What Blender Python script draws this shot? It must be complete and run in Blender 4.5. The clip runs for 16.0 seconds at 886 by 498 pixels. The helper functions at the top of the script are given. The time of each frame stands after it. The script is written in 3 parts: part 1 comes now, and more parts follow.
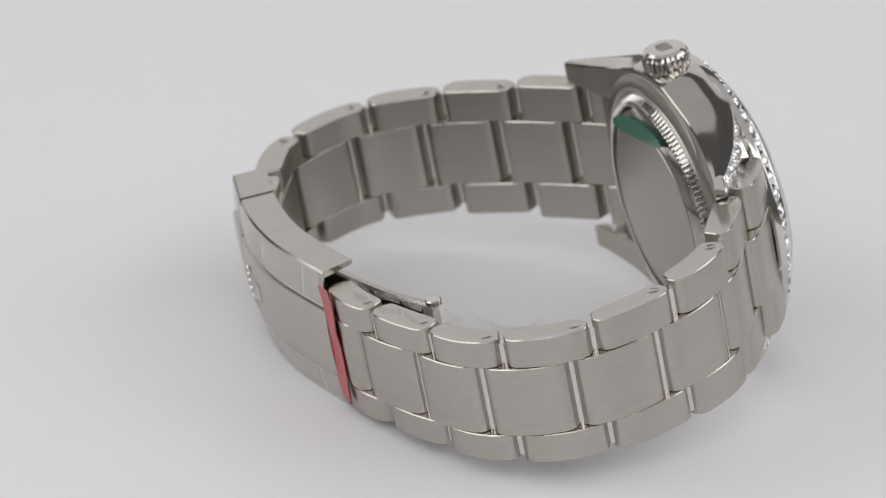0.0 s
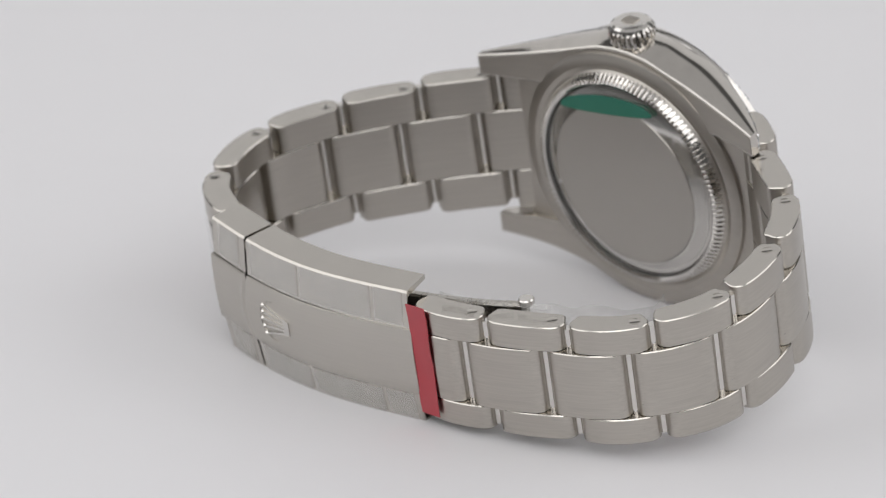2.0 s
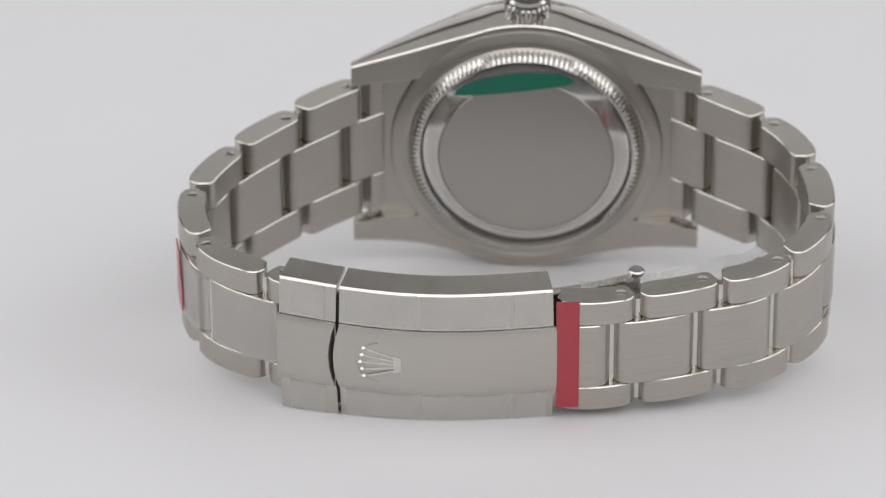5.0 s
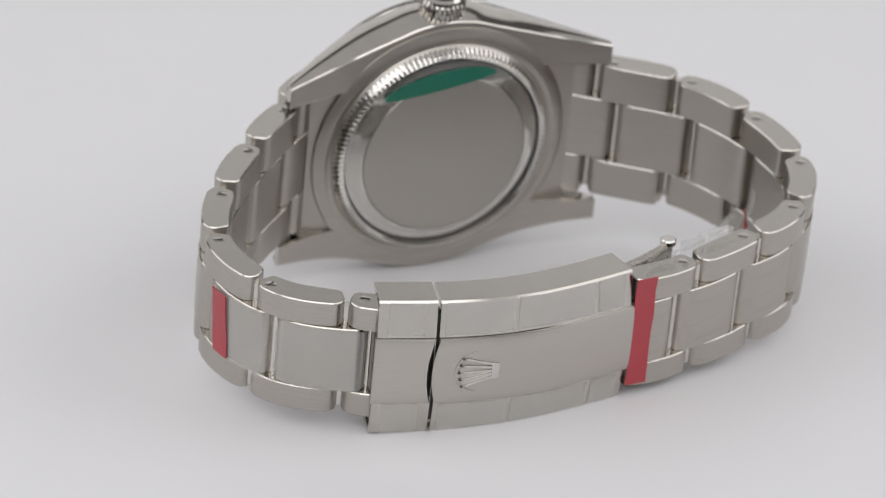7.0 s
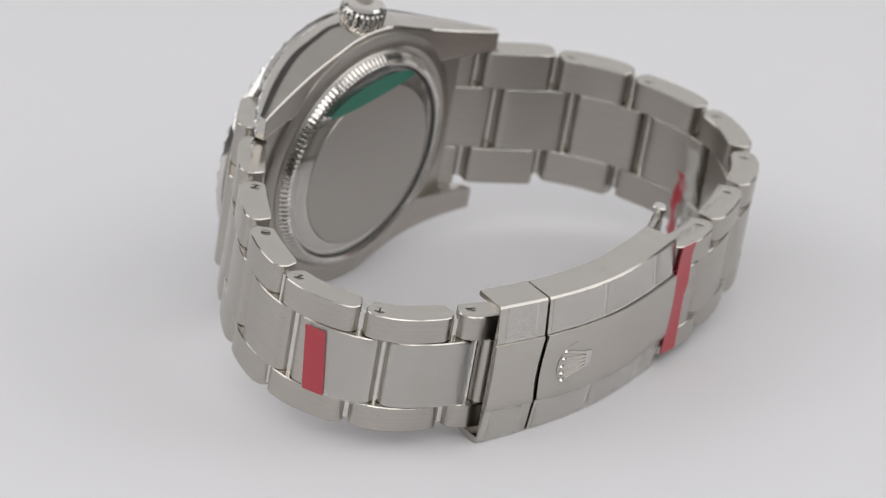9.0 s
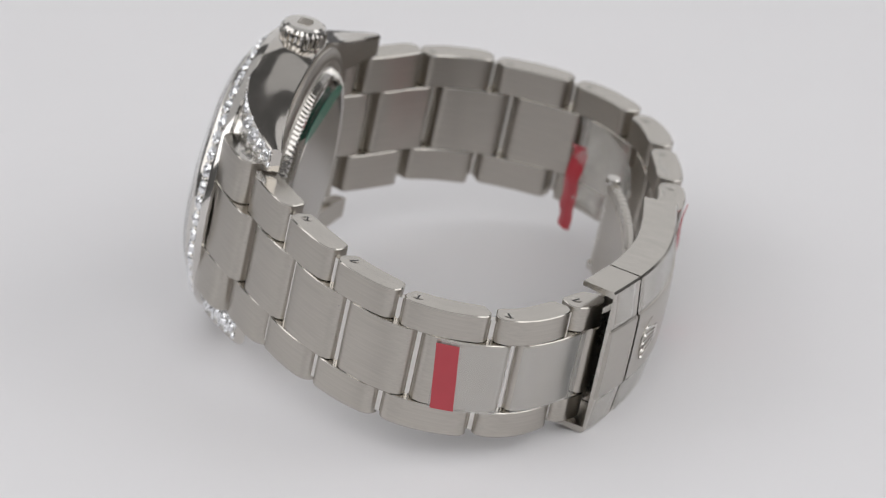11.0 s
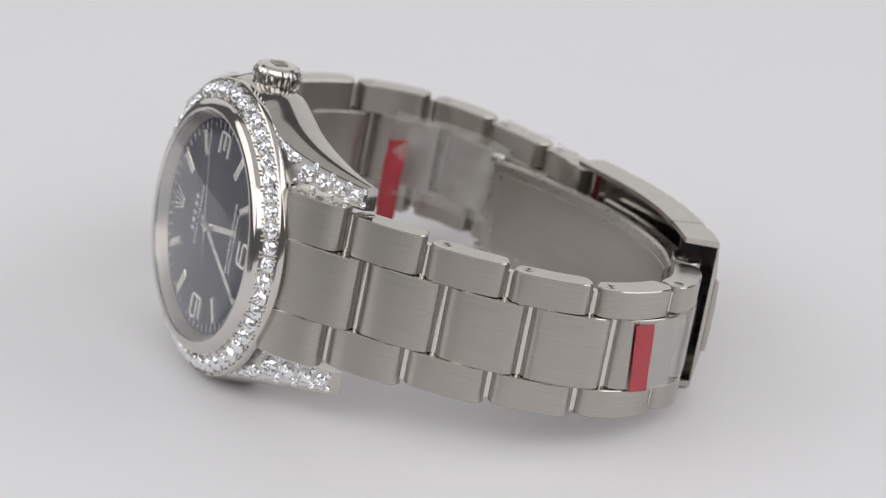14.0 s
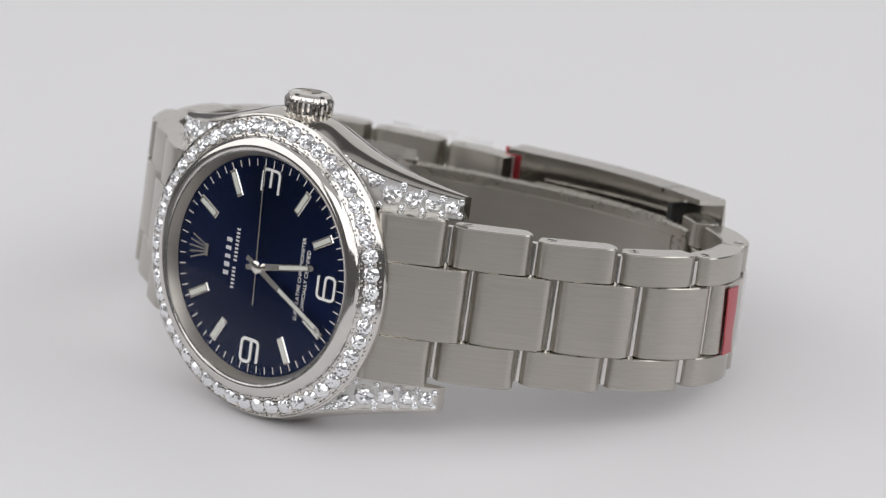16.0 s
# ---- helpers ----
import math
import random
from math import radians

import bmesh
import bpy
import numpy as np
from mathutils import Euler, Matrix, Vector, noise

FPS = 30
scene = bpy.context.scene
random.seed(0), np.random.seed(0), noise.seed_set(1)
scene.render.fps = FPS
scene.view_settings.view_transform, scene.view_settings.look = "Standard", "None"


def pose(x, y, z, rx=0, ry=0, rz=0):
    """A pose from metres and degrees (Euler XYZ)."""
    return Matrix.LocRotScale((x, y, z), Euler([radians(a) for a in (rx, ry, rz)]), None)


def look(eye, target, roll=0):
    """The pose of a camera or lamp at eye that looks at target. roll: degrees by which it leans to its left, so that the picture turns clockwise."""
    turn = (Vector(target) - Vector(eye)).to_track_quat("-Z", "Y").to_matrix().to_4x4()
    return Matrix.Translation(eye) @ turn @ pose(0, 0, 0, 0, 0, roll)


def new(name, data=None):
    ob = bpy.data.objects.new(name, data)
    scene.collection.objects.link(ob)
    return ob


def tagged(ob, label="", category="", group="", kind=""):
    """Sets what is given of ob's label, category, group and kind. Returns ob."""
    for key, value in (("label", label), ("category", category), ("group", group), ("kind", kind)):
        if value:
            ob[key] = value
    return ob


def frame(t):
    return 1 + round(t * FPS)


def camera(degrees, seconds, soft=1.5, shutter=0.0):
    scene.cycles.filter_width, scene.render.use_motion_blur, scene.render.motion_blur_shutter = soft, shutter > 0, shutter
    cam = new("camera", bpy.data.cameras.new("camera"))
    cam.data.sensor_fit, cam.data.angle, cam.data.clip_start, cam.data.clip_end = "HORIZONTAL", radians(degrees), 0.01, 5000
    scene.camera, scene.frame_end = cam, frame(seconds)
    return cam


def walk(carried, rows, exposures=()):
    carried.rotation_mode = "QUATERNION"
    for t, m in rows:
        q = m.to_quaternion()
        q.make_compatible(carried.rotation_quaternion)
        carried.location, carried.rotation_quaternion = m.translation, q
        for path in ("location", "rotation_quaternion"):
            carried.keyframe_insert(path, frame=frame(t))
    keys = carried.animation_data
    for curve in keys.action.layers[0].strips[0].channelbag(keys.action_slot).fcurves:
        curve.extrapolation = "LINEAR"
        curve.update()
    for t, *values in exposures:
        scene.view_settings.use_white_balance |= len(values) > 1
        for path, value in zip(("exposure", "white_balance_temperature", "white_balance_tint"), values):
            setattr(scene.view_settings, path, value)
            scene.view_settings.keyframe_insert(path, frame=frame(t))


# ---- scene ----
MM = 0.001
SPIN = 12.992                     # degrees a second, the steady turn of the stand

# ---- camera ----
cam = camera(10.238, 16.0, soft=1.15)
EYE = Vector((0.0, -0.5522, 0.2330))
cam.data.dof.use_dof, cam.data.dof.focus_distance, cam.data.dof.aperture_fstop = True, 0.562, 42.0
AIM = EYE + Vector((math.sin(radians(-0.3418)) * math.cos(radians(21.724)), math.cos(radians(-0.3418)) * math.cos(radians(21.724)), -math.sin(radians(21.724))))
walk(cam, [(0.0, look(EYE, AIM, 0.375)), (16.0, look(EYE, AIM, 0.375))], exposures=((0.0, -0.13), (16.0, -0.10)))


# ---- light ----
def studio_light():
    world = bpy.data.worlds.new("studio")
    world.use_nodes = True
    world.node_tree.nodes["Background"].inputs["Color"].default_value = (1.0, 0.985, 0.985, 1)
    world.node_tree.nodes["Background"].inputs["Strength"].default_value = 0.11
    scene.world = world

    def softbox(name, size_x, size_y, power, eye, target, colour):
        data = bpy.data.lights.new(name, "AREA")
        data.shape, data.size, data.size_y, data.energy, data.color = "RECTANGLE", size_x, size_y, power, colour
        new(name, data).matrix_world = look(eye, target)

    # weak unseen fill overhead; the polished flank mirrors no bright box there
    softbox("fill_top", 2.0, 1.8, 4.8, (0.0, -0.3, 0.95), (0, -0.2, 0), (1.0, 0.99, 0.995))
    for name, x in (("softbox_left", -1.15), ("softbox_right", 1.15)):
        softbox(name, 1.4, 1.0, 6.8, (x, -0.1, 0.72), (0, 0, 0.1), (1.0, 0.99, 0.995))
    # unseen fill behind the camera, added to lift the shadows on the disc
    softbox("fill_front", 1.8, 0.9, 9.5, (0.0, -1.2, 0.95), (0, 0, 0.0), (1.0, 0.99, 0.995))
    softbox("softbox_back", 2.2, 1.1, 5.0, (0.0, 1.1, 0.56), (0, 0, 0.56), (1.0, 0.99, 0.995))


studio_light()


# ---- materials ----
def material(name):
    m = bpy.data.materials.new(name)
    m.use_nodes = True
    nt = m.node_tree
    return m, nt, nt.nodes["Principled BSDF"]


def link_noise(nt, scale, stretch, detail=3.0):
    co = nt.nodes.new("ShaderNodeTexCoord")
    mp = nt.nodes.new("ShaderNodeMapping")
    mp.inputs["Scale"].default_value = stretch
    no = nt.nodes.new("ShaderNodeTexNoise")
    no.inputs["Scale"].default_value, no.inputs["Detail"].default_value = scale, detail
    nt.links.new(co.outputs["Object"], mp.inputs["Vector"])
    nt.links.new(mp.outputs["Vector"], no.inputs["Vector"])
    return no.outputs["Fac"]


def ramp(nt, fac, lo, hi):
    r = nt.nodes.new("ShaderNodeMapRange")
    r.inputs["To Min"].default_value, r.inputs["To Max"].default_value = lo, hi
    nt.links.new(fac, r.inputs["Value"])
    return r.outputs["Result"]


def steel(name, colour, rough, spread, stretch, bump, scale=900.0, brushed=None, vary=0.1):
    """Steel; brushed names the axis across the brush marks, along which the gloss spreads."""
    m, nt, b = material(name)
    if brushed:
        axis, turn = nt.nodes.new("ShaderNodeCombineXYZ"), nt.nodes.new("ShaderNodeVectorTransform")
        for k, v in zip("XYZ", brushed):
            axis.inputs[k].default_value = v
        turn.vector_type, turn.convert_from, turn.convert_to = "VECTOR", "OBJECT", "WORLD"
        nt.links.new(axis.outputs["Vector"], turn.inputs["Vector"])
        nt.links.new(turn.outputs["Vector"], b.inputs["Tangent"])
        b.inputs["Anisotropic"].default_value = 0.75
    b.inputs["Metallic"].default_value = 1.0
    grain = link_noise(nt, scale, stretch)
    blotch = link_noise(nt, 160.0, (1, 1, 1), 2.0)
    mix = nt.nodes.new("ShaderNodeMath")
    mix.operation = "ADD"
    nt.links.new(ramp(nt, grain, rough - spread, rough + spread), mix.inputs[0])
    nt.links.new(ramp(nt, blotch, -0.03, 0.03), mix.inputs[1])
    nt.links.new(mix.outputs[0], b.inputs["Roughness"])
    col = nt.nodes.new("ShaderNodeMix")
    col.data_type = "RGBA"
    col.inputs["A"].default_value = (*[c * (1 - vary) for c in colour], 1)
    col.inputs["B"].default_value = (*[min(1.0, c * (1 + vary)) for c in colour], 1)
    nt.links.new(grain, col.inputs["Factor"])
    nt.links.new(col.outputs["Result"], b.inputs["Base Color"])
    if bump:
        bp = nt.nodes.new("ShaderNodeBump")
        bp.inputs["Strength"].default_value, bp.inputs["Distance"].default_value = bump, 0.00004
        nt.links.new(grain, bp.inputs["Height"])
        nt.links.new(bp.outputs["Normal"], b.inputs["Normal"])
    return m


STEEL = (0.492, 0.464, 0.424)
BRUSHED = steel("brushed_steel", STEEL, 0.30, 0.04, (0.1, 3.0, 6.0), 0.16, brushed=(0, 0, 1), vary=0.13)
SATIN = steel("satin_steel", STEEL, 0.36, 0.05, (1, 0.1, 1), 0.12)
POLISHED = steel("polished_steel", (0.66, 0.64, 0.61), 0.10, 0.03, (1, 1, 1), 0.0, 400)
CASE_STEEL = steel("case_steel", (0.56, 0.535, 0.50), 0.09, 0.02, (1, 1, 1), 0.0, 300)
EDGE = steel("link_edge_steel", (0.545, 0.52, 0.48), 0.17, 0.04, (0.3, 1, 1), 0.05, 700)
INNER = steel("inner_steel", (0.52, 0.495, 0.455), 0.28, 0.04, (0.1, 1, 1.5), 0.04, vary=0.05)
BACK = steel("caseback_steel", (0.45, 0.425, 0.39), 0.3, 0.02, (1, 0.1, 1), 0.0, 500, vary=0.03)
PANEL = steel("clasp_panel_steel", (0.54, 0.515, 0.475), 0.32, 0.04, (1, 0.1, 6.0), 0.08, brushed=(0, 0, 1), vary=0.06)


def plain(name, colour, rough, metallic=0.0, coat=0.0, vary=0.06, scale=700.0):
    m, nt, b = material(name)
    b.inputs["Metallic"].default_value, b.inputs["Roughness"].default_value = metallic, rough
    b.inputs["Coat Weight"].default_value = coat
    fac = link_noise(nt, scale, (1, 1, 1))
    col = nt.nodes.new("ShaderNodeMix")
    col.data_type = "RGBA"
    col.inputs["A"].default_value = (*[c * (1 - vary) for c in colour], 1)
    col.inputs["B"].default_value = (*[min(1, c * (1 + vary)) for c in colour], 1)
    nt.links.new(fac, col.inputs["Factor"])
    nt.links.new(col.outputs["Result"], b.inputs["Base Color"])
    return m


def glass(name, ior, rough=0.0, tint=(1, 1, 1)):
    m, nt, b = material(name)
    b.inputs["Transmission Weight"].default_value, b.inputs["IOR"].default_value = 1.0, ior
    b.inputs["Roughness"].default_value = rough
    b.inputs["Base Color"].default_value = (*tint, 1)
    return m


def film(name, alpha, rough, crease=0.5, scale=500.0):
    """Clear protective foil: mostly see-through, with a wrinkled gloss."""
    m, nt, b = material(name)
    b.inputs["Base Color"].default_value = (0.8, 0.8, 0.78, 1)
    b.inputs["Roughness"].default_value = rough
    fac = link_noise(nt, scale, (1, 1, 1), 4.0)
    nt.links.new(ramp(nt, fac, alpha * 0.2, alpha * 1.8), b.inputs["Alpha"])
    bp = nt.nodes.new("ShaderNodeBump")
    bp.inputs["Strength"].default_value, bp.inputs["Distance"].default_value = crease, 0.0002
    nt.links.new(fac, bp.inputs["Height"])
    nt.links.new(bp.outputs["Normal"], b.inputs["Normal"])
    return m


PAPER = plain("white_paper", (0.80, 0.795, 0.812), 0.55, vary=0.01, scale=60.0)
RED = plain("red_tape", (0.42, 0.035, 0.05), 0.38, coat=0.4)
GREEN = plain("green_foil", (0.0, 0.16, 0.10), 0.3, coat=0.5)
NAVY = plain("blue_sunray_dial", (0.002, 0.008, 0.042), 0.30, metallic=0.9, vary=0.0, scale=50)
ray_tangent = NAVY.node_tree.nodes.new("ShaderNodeTangent")
ray_tangent.direction_type, ray_tangent.axis = "RADIAL", "X"
NAVY.node_tree.links.new(ray_tangent.outputs["Tangent"], NAVY.node_tree.nodes["Principled BSDF"].inputs["Tangent"])
NAVY.node_tree.nodes["Principled BSDF"].inputs["Anisotropic"].default_value = 0.8
WHITE = plain("white_print", (0.8, 0.8, 0.8), 0.5)
PRINT = plain("grey_white_print", (0.62, 0.63, 0.66), 0.5)
LUME = plain("luminous_paint", (0.62, 0.63, 0.58), 0.5)
WALL = plain("grey_table_top", (0.09, 0.09, 0.092), 0.7, vary=0.04, scale=3.0)
# near-black that stands in for the shade in narrow gaps and slots
DARK = plain("gap_shade", (0.03, 0.03, 0.03), 0.6)
GOLDISH = steel("hand_steel", (0.72, 0.70, 0.66), 0.12, 0.03, (1, 1, 1), 0.0, 400)


def brilliant():
    """Cut stone over a clear body: mirror-bright facets and some white stand in for the light a brilliant throws back.
    """
    m = glass("diamond", 2.3)
    nt = m.node_tree
    gl, df = nt.nodes.new("ShaderNodeBsdfGlossy"), nt.nodes.new("ShaderNodeBsdfDiffuse")
    gl.inputs["Color"].default_value, gl.inputs["Roughness"].default_value = (0.97, 0.98, 1.0, 1), 0.03
    # white diffuse share imitates light returned from inside the stone
    df.inputs["Color"].default_value = (0.88, 0.89, 0.91, 1)
    mx, my = nt.nodes.new("ShaderNodeMixShader"), nt.nodes.new("ShaderNodeMixShader")
    mx.inputs["Fac"].default_value, my.inputs["Fac"].default_value = 0.85, 0.22
    nt.links.new(nt.nodes["Principled BSDF"].outputs["BSDF"], mx.inputs[1])
    nt.links.new(gl.outputs["BSDF"], mx.inputs[2])
    nt.links.new(mx.outputs["Shader"], my.inputs[1])
    nt.links.new(df.outputs["BSDF"], my.inputs[2])
    nt.links.new(my.outputs["Shader"], nt.nodes["Material Output"].inputs["Surface"])
    return m


DIAMOND = brilliant()
# pale steel for plates added to brighten the dark lug channels
BED = steel("pale_backing_steel", (0.80, 0.79, 0.77), 0.42, 0.06, (1, 1, 1), 0.3, 3000)


def clear_crystal():
    """Thin coated crystal: see-through, with a gloss that grows towards grazing views."""
    m, nt, b = material("crystal")
    tr, gl = nt.nodes.new("ShaderNodeBsdfTransparent"), nt.nodes.new("ShaderNodeBsdfGlossy")
    gl.inputs["Roughness"].default_value = 0.01
    fr, mx = nt.nodes.new("ShaderNodeLayerWeight"), nt.nodes.new("ShaderNodeMixShader")
    fr.inputs["Blend"].default_value = 0.5
    pw, ml = nt.nodes.new("ShaderNodeMath"), nt.nodes.new("ShaderNodeMath")
    pw.operation, ml.operation = "POWER", "MULTIPLY_ADD"
    pw.inputs[1].default_value, ml.inputs[1].default_value, ml.inputs[2].default_value = 3.2, 1.0, 0.002
    nt.links.new(fr.outputs["Facing"], pw.inputs[0])
    nt.links.new(pw.outputs[0], ml.inputs[0])
    nt.links.new(ml.outputs[0], mx.inputs["Fac"])
    nt.links.new(tr.outputs["BSDF"], mx.inputs[1])
    nt.links.new(gl.outputs["BSDF"], mx.inputs[2])
    nt.links.new(mx.outputs["Shader"], nt.nodes["Material Output"].inputs["Surface"])
    return m


CRYSTAL = clear_crystal()
FILM = film("clear_foil", 0.14, 0.16, 0.08, 160.0)
FOIL_FLAT = film("taut_clear_foil", 0.05, 0.2, 0.1, 60.0)
PLASTIC = film("clear_wrap", 0.14, 0.2)


# ---- mesh helpers ----
def part(name, bm, mat, parent, label="", m=None, sharp=32):
    """One mesh object under a thing or a part; the bmesh is in millimetres."""
    bmesh.ops.recalc_face_normals(bm, faces=bm.faces)
    me = bpy.data.meshes.new(name)
    bmesh.ops.scale(bm, vec=(MM, MM, MM), verts=bm.verts)
    bm.to_mesh(me)
    bm.free()
    me.materials.append(mat)
    return share(name, me, parent, label, m, sharp)


def share(name, me, parent, label="", m=None, sharp=0):
    if sharp:
        me.polygons.foreach_set("use_smooth", [True] * len(me.polygons))
        me.set_sharp_from_angle(angle=radians(sharp))
    ob = new(name, me)
    ob.parent = parent
    if m is not None:
        ob.matrix_basis = m
    return tagged(ob, label)


def at(x, y, z, cols=None):
    """A pose in millimetres, with optional axes."""
    r = Matrix.Identity(3) if cols is None else Matrix(cols).transposed()
    return Matrix.Translation((x * MM, y * MM, z * MM)) @ r.to_4x4()


def rings(bm, loops, closed=True, caps=True):
    """Skin loops of points, all of one length, into a surface."""
    vs = [[bm.verts.new(p) for p in lp] for lp in loops]
    n = len(vs[0])
    for a, b in zip(vs, vs[1:]):
        for i in range(n if closed else n - 1):
            bm.faces.new((a[i], a[(i + 1) % n], b[(i + 1) % n], b[i]))
    if caps:
        bm.faces.new(vs[0][::-1])
        bm.faces.new(vs[-1])
    return vs


def prism(bm, poly, z0, z1, bevel):
    """Extrude an outline of (x, y) from z0 to z1 with eased edges."""
    n = len(poly)
    inset = []
    for i, (x, y) in enumerate(poly):
        (ax, ay), (bx, by) = poly[i - 1], poly[(i + 1) % n]
        t = Vector((bx - ax, by - ay)).normalized()
        inset.append((x - t.y * bevel, y + t.x * bevel))
    loops = [[(x, y, z0) for x, y in inset], [(x, y, z0 + bevel) for x, y in poly],
             [(x, y, z1 - bevel) for x, y in poly], [(x, y, z1) for x, y in inset]]
    rings(bm, loops)


def lathe(bm, profile, steps=96, caps=True):
    """Turn (x, r) about the x axis."""
    loops = [[(x, r * math.cos(a), r * math.sin(a)) for a in (2 * math.pi * i / steps for i in range(steps))] for x, r in profile]
    rings(bm, loops, caps=caps)


def box(bm, x0, x1, y0, y1, z0, z1):
    rings(bm, [[(x0, y0, z), (x1, y0, z), (x1, y1, z), (x0, y1, z)] for z in (z0, z1)])


def spline(points, step=0.25):
    """A smooth curve through points, as an evenly stepped list, with the arc length of each point."""
    pts = [Vector(p) for p in points]
    pts = [2 * pts[0] - pts[1]] + pts + [2 * pts[-1] - pts[-2]]
    marks = [0.0]
    length, last = 0.0, pts[1]
    fine = [(0.0, pts[1])]
    for i in range(1, len(pts) - 2):
        p0, p1, p2, p3 = pts[i - 1:i + 3]
        for k in range(1, 25):
            t = k / 24
            q = 0.5 * (2 * p1 + (p2 - p0) * t + (2 * p0 - 5 * p1 + 4 * p2 - p3) * t * t + (3 * p1 - p0 - 3 * p2 + p3) * t ** 3)
            length += (q - last).length
            last = q
            fine.append((length, q))
        marks.append(length)
    return fine, marks


def on_curve(fine, s):
    if s <= 0:
        (a, p), (b, q) = fine[0], fine[1]
    else:
        for (a, p), (b, q) in zip(fine, fine[1:]):
            if s <= b:
                break
    return p + (q - p) * ((s - a) / max(1e-9, b - a)), (q - p).normalized()


# ---- the support ----
def turntable():
    """A flat white disc that turns with what lies on it."""
    bm = bmesh.new()
    rings(bm, [[(r * math.cos(a), r * math.sin(a), z) for a in (2 * math.pi * i / 160 for i in range(160))] for r, z in ((178, -12), (180, -11), (180, -1), (179, 0))])
    ob = part("turntable", bm, PAPER, None, "matt white display turntable disc under the watch", sharp=30)
    return tagged(ob, category="turntable")


def table():
    """A plain grey table top, far wider than the view, that carries the disc."""
    bm = bmesh.new()
    box(bm, -1500, 1500, -1200, 1500, -52, -12)
    tagged(part("floor", bm, WALL, None, "plain matt grey table top"), category="table top", kind="structure")


table()
turntable_disc = turntable()


# ---- the watch: x out of the dial, y towards six, z towards three (the crown) ----
CENTRE = Vector((0.03082, 0.00653, 0.01864))
AZ, TILT, LEAN = 22.714, 11.492, -0.049
watch = tagged(new("wristwatch"), "steel wristwatch with gem-set bezel and blue dial lying on its side", "watch")


def watch_axes():
    az, ti, le = radians(AZ), radians(TILT), radians(LEAN)
    n = Vector((math.cos(az) * math.cos(ti), math.sin(az) * math.cos(ti), math.sin(ti)))
    y = Vector((-math.sin(az), math.cos(az), 0))
    z = n.cross(y)
    y = y * math.cos(le) + z * math.sin(le)
    return Matrix((n, y, n.cross(y))).transposed().to_4x4()


REST = Matrix.Translation(CENTRE) @ watch_axes()


# bracelet: the middle line of the two chains, from the clasp to the case
CHAIN_12 = [(-52.5, -4.9), (-51.8, -11.5), (-48.8, -21.2), (-44.6, -30.1), (-36.0, -35.9), (-25.3, -35.7), (-15.6, -31.5), (-9.1, -23.6), (-2.2, -14.2)]
CHAIN_6 = [(-50.6, 23.4), (-49.6, 26.4), (-43.8, 35.9), (-33.6, 39.5), (-24.2, 36.5), (-16.2, 30.4), (-9.3, 23.3), (-2.2, 14.2)]
THICK = 2.15
PROUD = 1.05
HALF = 4.3
LIFT = 0.4                        # the chains hang a little above the middle of the case


def link_outline(fine, s0, s1, thick, side, proud=0.0):
    """The side view of a link that follows the curve from s0 to s1, in its own frame; and that frame."""
    mid, t = on_curve(fine, (s0 + s1) / 2)
    out = Vector((t.y, -t.x)) * side
    r = 1.35
    outer, inner = [], []
    r = min(r, (s1 - s0) * 0.4)
    ease = [0.0, 0.06 * r, 0.22 * r, 0.5 * r, r]
    span = s1 - s0
    steps = ease + [r + (span - 2 * r) * k / 5 for k in range(1, 5)] + [span - e for e in reversed(ease)]
    for e in steps:
        s = s0 + e
        p, tt = on_curve(fine, s)
        nn = Vector((tt.y, -tt.x)) * side
        d = min(e, span - e)
        drop = 0 if d >= r else r - math.sqrt(max(0, r * r - (r - d) ** 2))
        outer.append(p + nn * (proud - 0.1 - drop + 0.32 * (1 - (2 * e / span - 1) ** 2)))
        q, tq = on_curve(fine, s0 + 0.42 + e * (span - 0.84) / span)
        inner.append(q - Vector((tq.y, -tq.x)) * side * (thick - drop * 0.35))
    extra0 = [outer[0] * 0.66 + inner[0] * 0.34, outer[0] * 0.33 + inner[0] * 0.67]
    extra1 = [outer[-1] * 0.66 + inner[-1] * 0.34, outer[-1] * 0.33 + inner[-1] * 0.67]
    loop = outer + extra1 + inner[::-1] + extra0[::-1]
    flat = [((p - mid).dot(t), (p - mid).dot(out)) for p in loop]
    area = sum(x0 * y1 - x1 * y0 for (x0, y0), (x1, y1) in zip(flat, flat[1:] + flat[:1]))
    if area < 0:
        flat = flat[::-1]
    cols = (Vector((t.x, t.y, 0)), Vector((out.x, out.y, 0)), Vector((t.x, t.y, 0)).cross(Vector((out.x, out.y, 0))))
    return flat, mid, cols


def link(name, fine, s0, s1, z0, z1, side, mat, thick=THICK, proud=0.0, label=""):
    flat, mid, cols = link_outline(fine, s0, s1, thick, side, proud)
    bm = bmesh.new()
    zc, hz = (z0 + z1) / 2, (z1 - z0) / 2
    prism(bm, flat, -hz, hz, 0.12)
    ob = part(name, bm, mat, watch, label, at(mid.x, mid.y, zc + LIFT, cols))
    ob.data.materials.append(EDGE)
    for face in ob.data.polygons:
        face.material_index = 1 if abs(face.normal.z) > 0.4 else 0
    return ob


def half_width(u):
    """Half the bracelet's width; u runs from the clasp (0) to the case (1)."""
    return 7.5 + 2.8 * u ** 2.3


def pin(fine, s, half, side):
    p, t = on_curve(fine, s)
    out = Vector((t.y, -t.x)) * side
    q = p - out * 0.2
    bm = bmesh.new()
    rings(bm, [[(0.55 * math.cos(a), 0.55 * math.sin(a), z) for a in (2 * math.pi * i / 12 for i in range(12))] for z in (-half, half)])
    part("pin", bm, POLISHED, watch, "", at(q.x, q.y, LIFT))


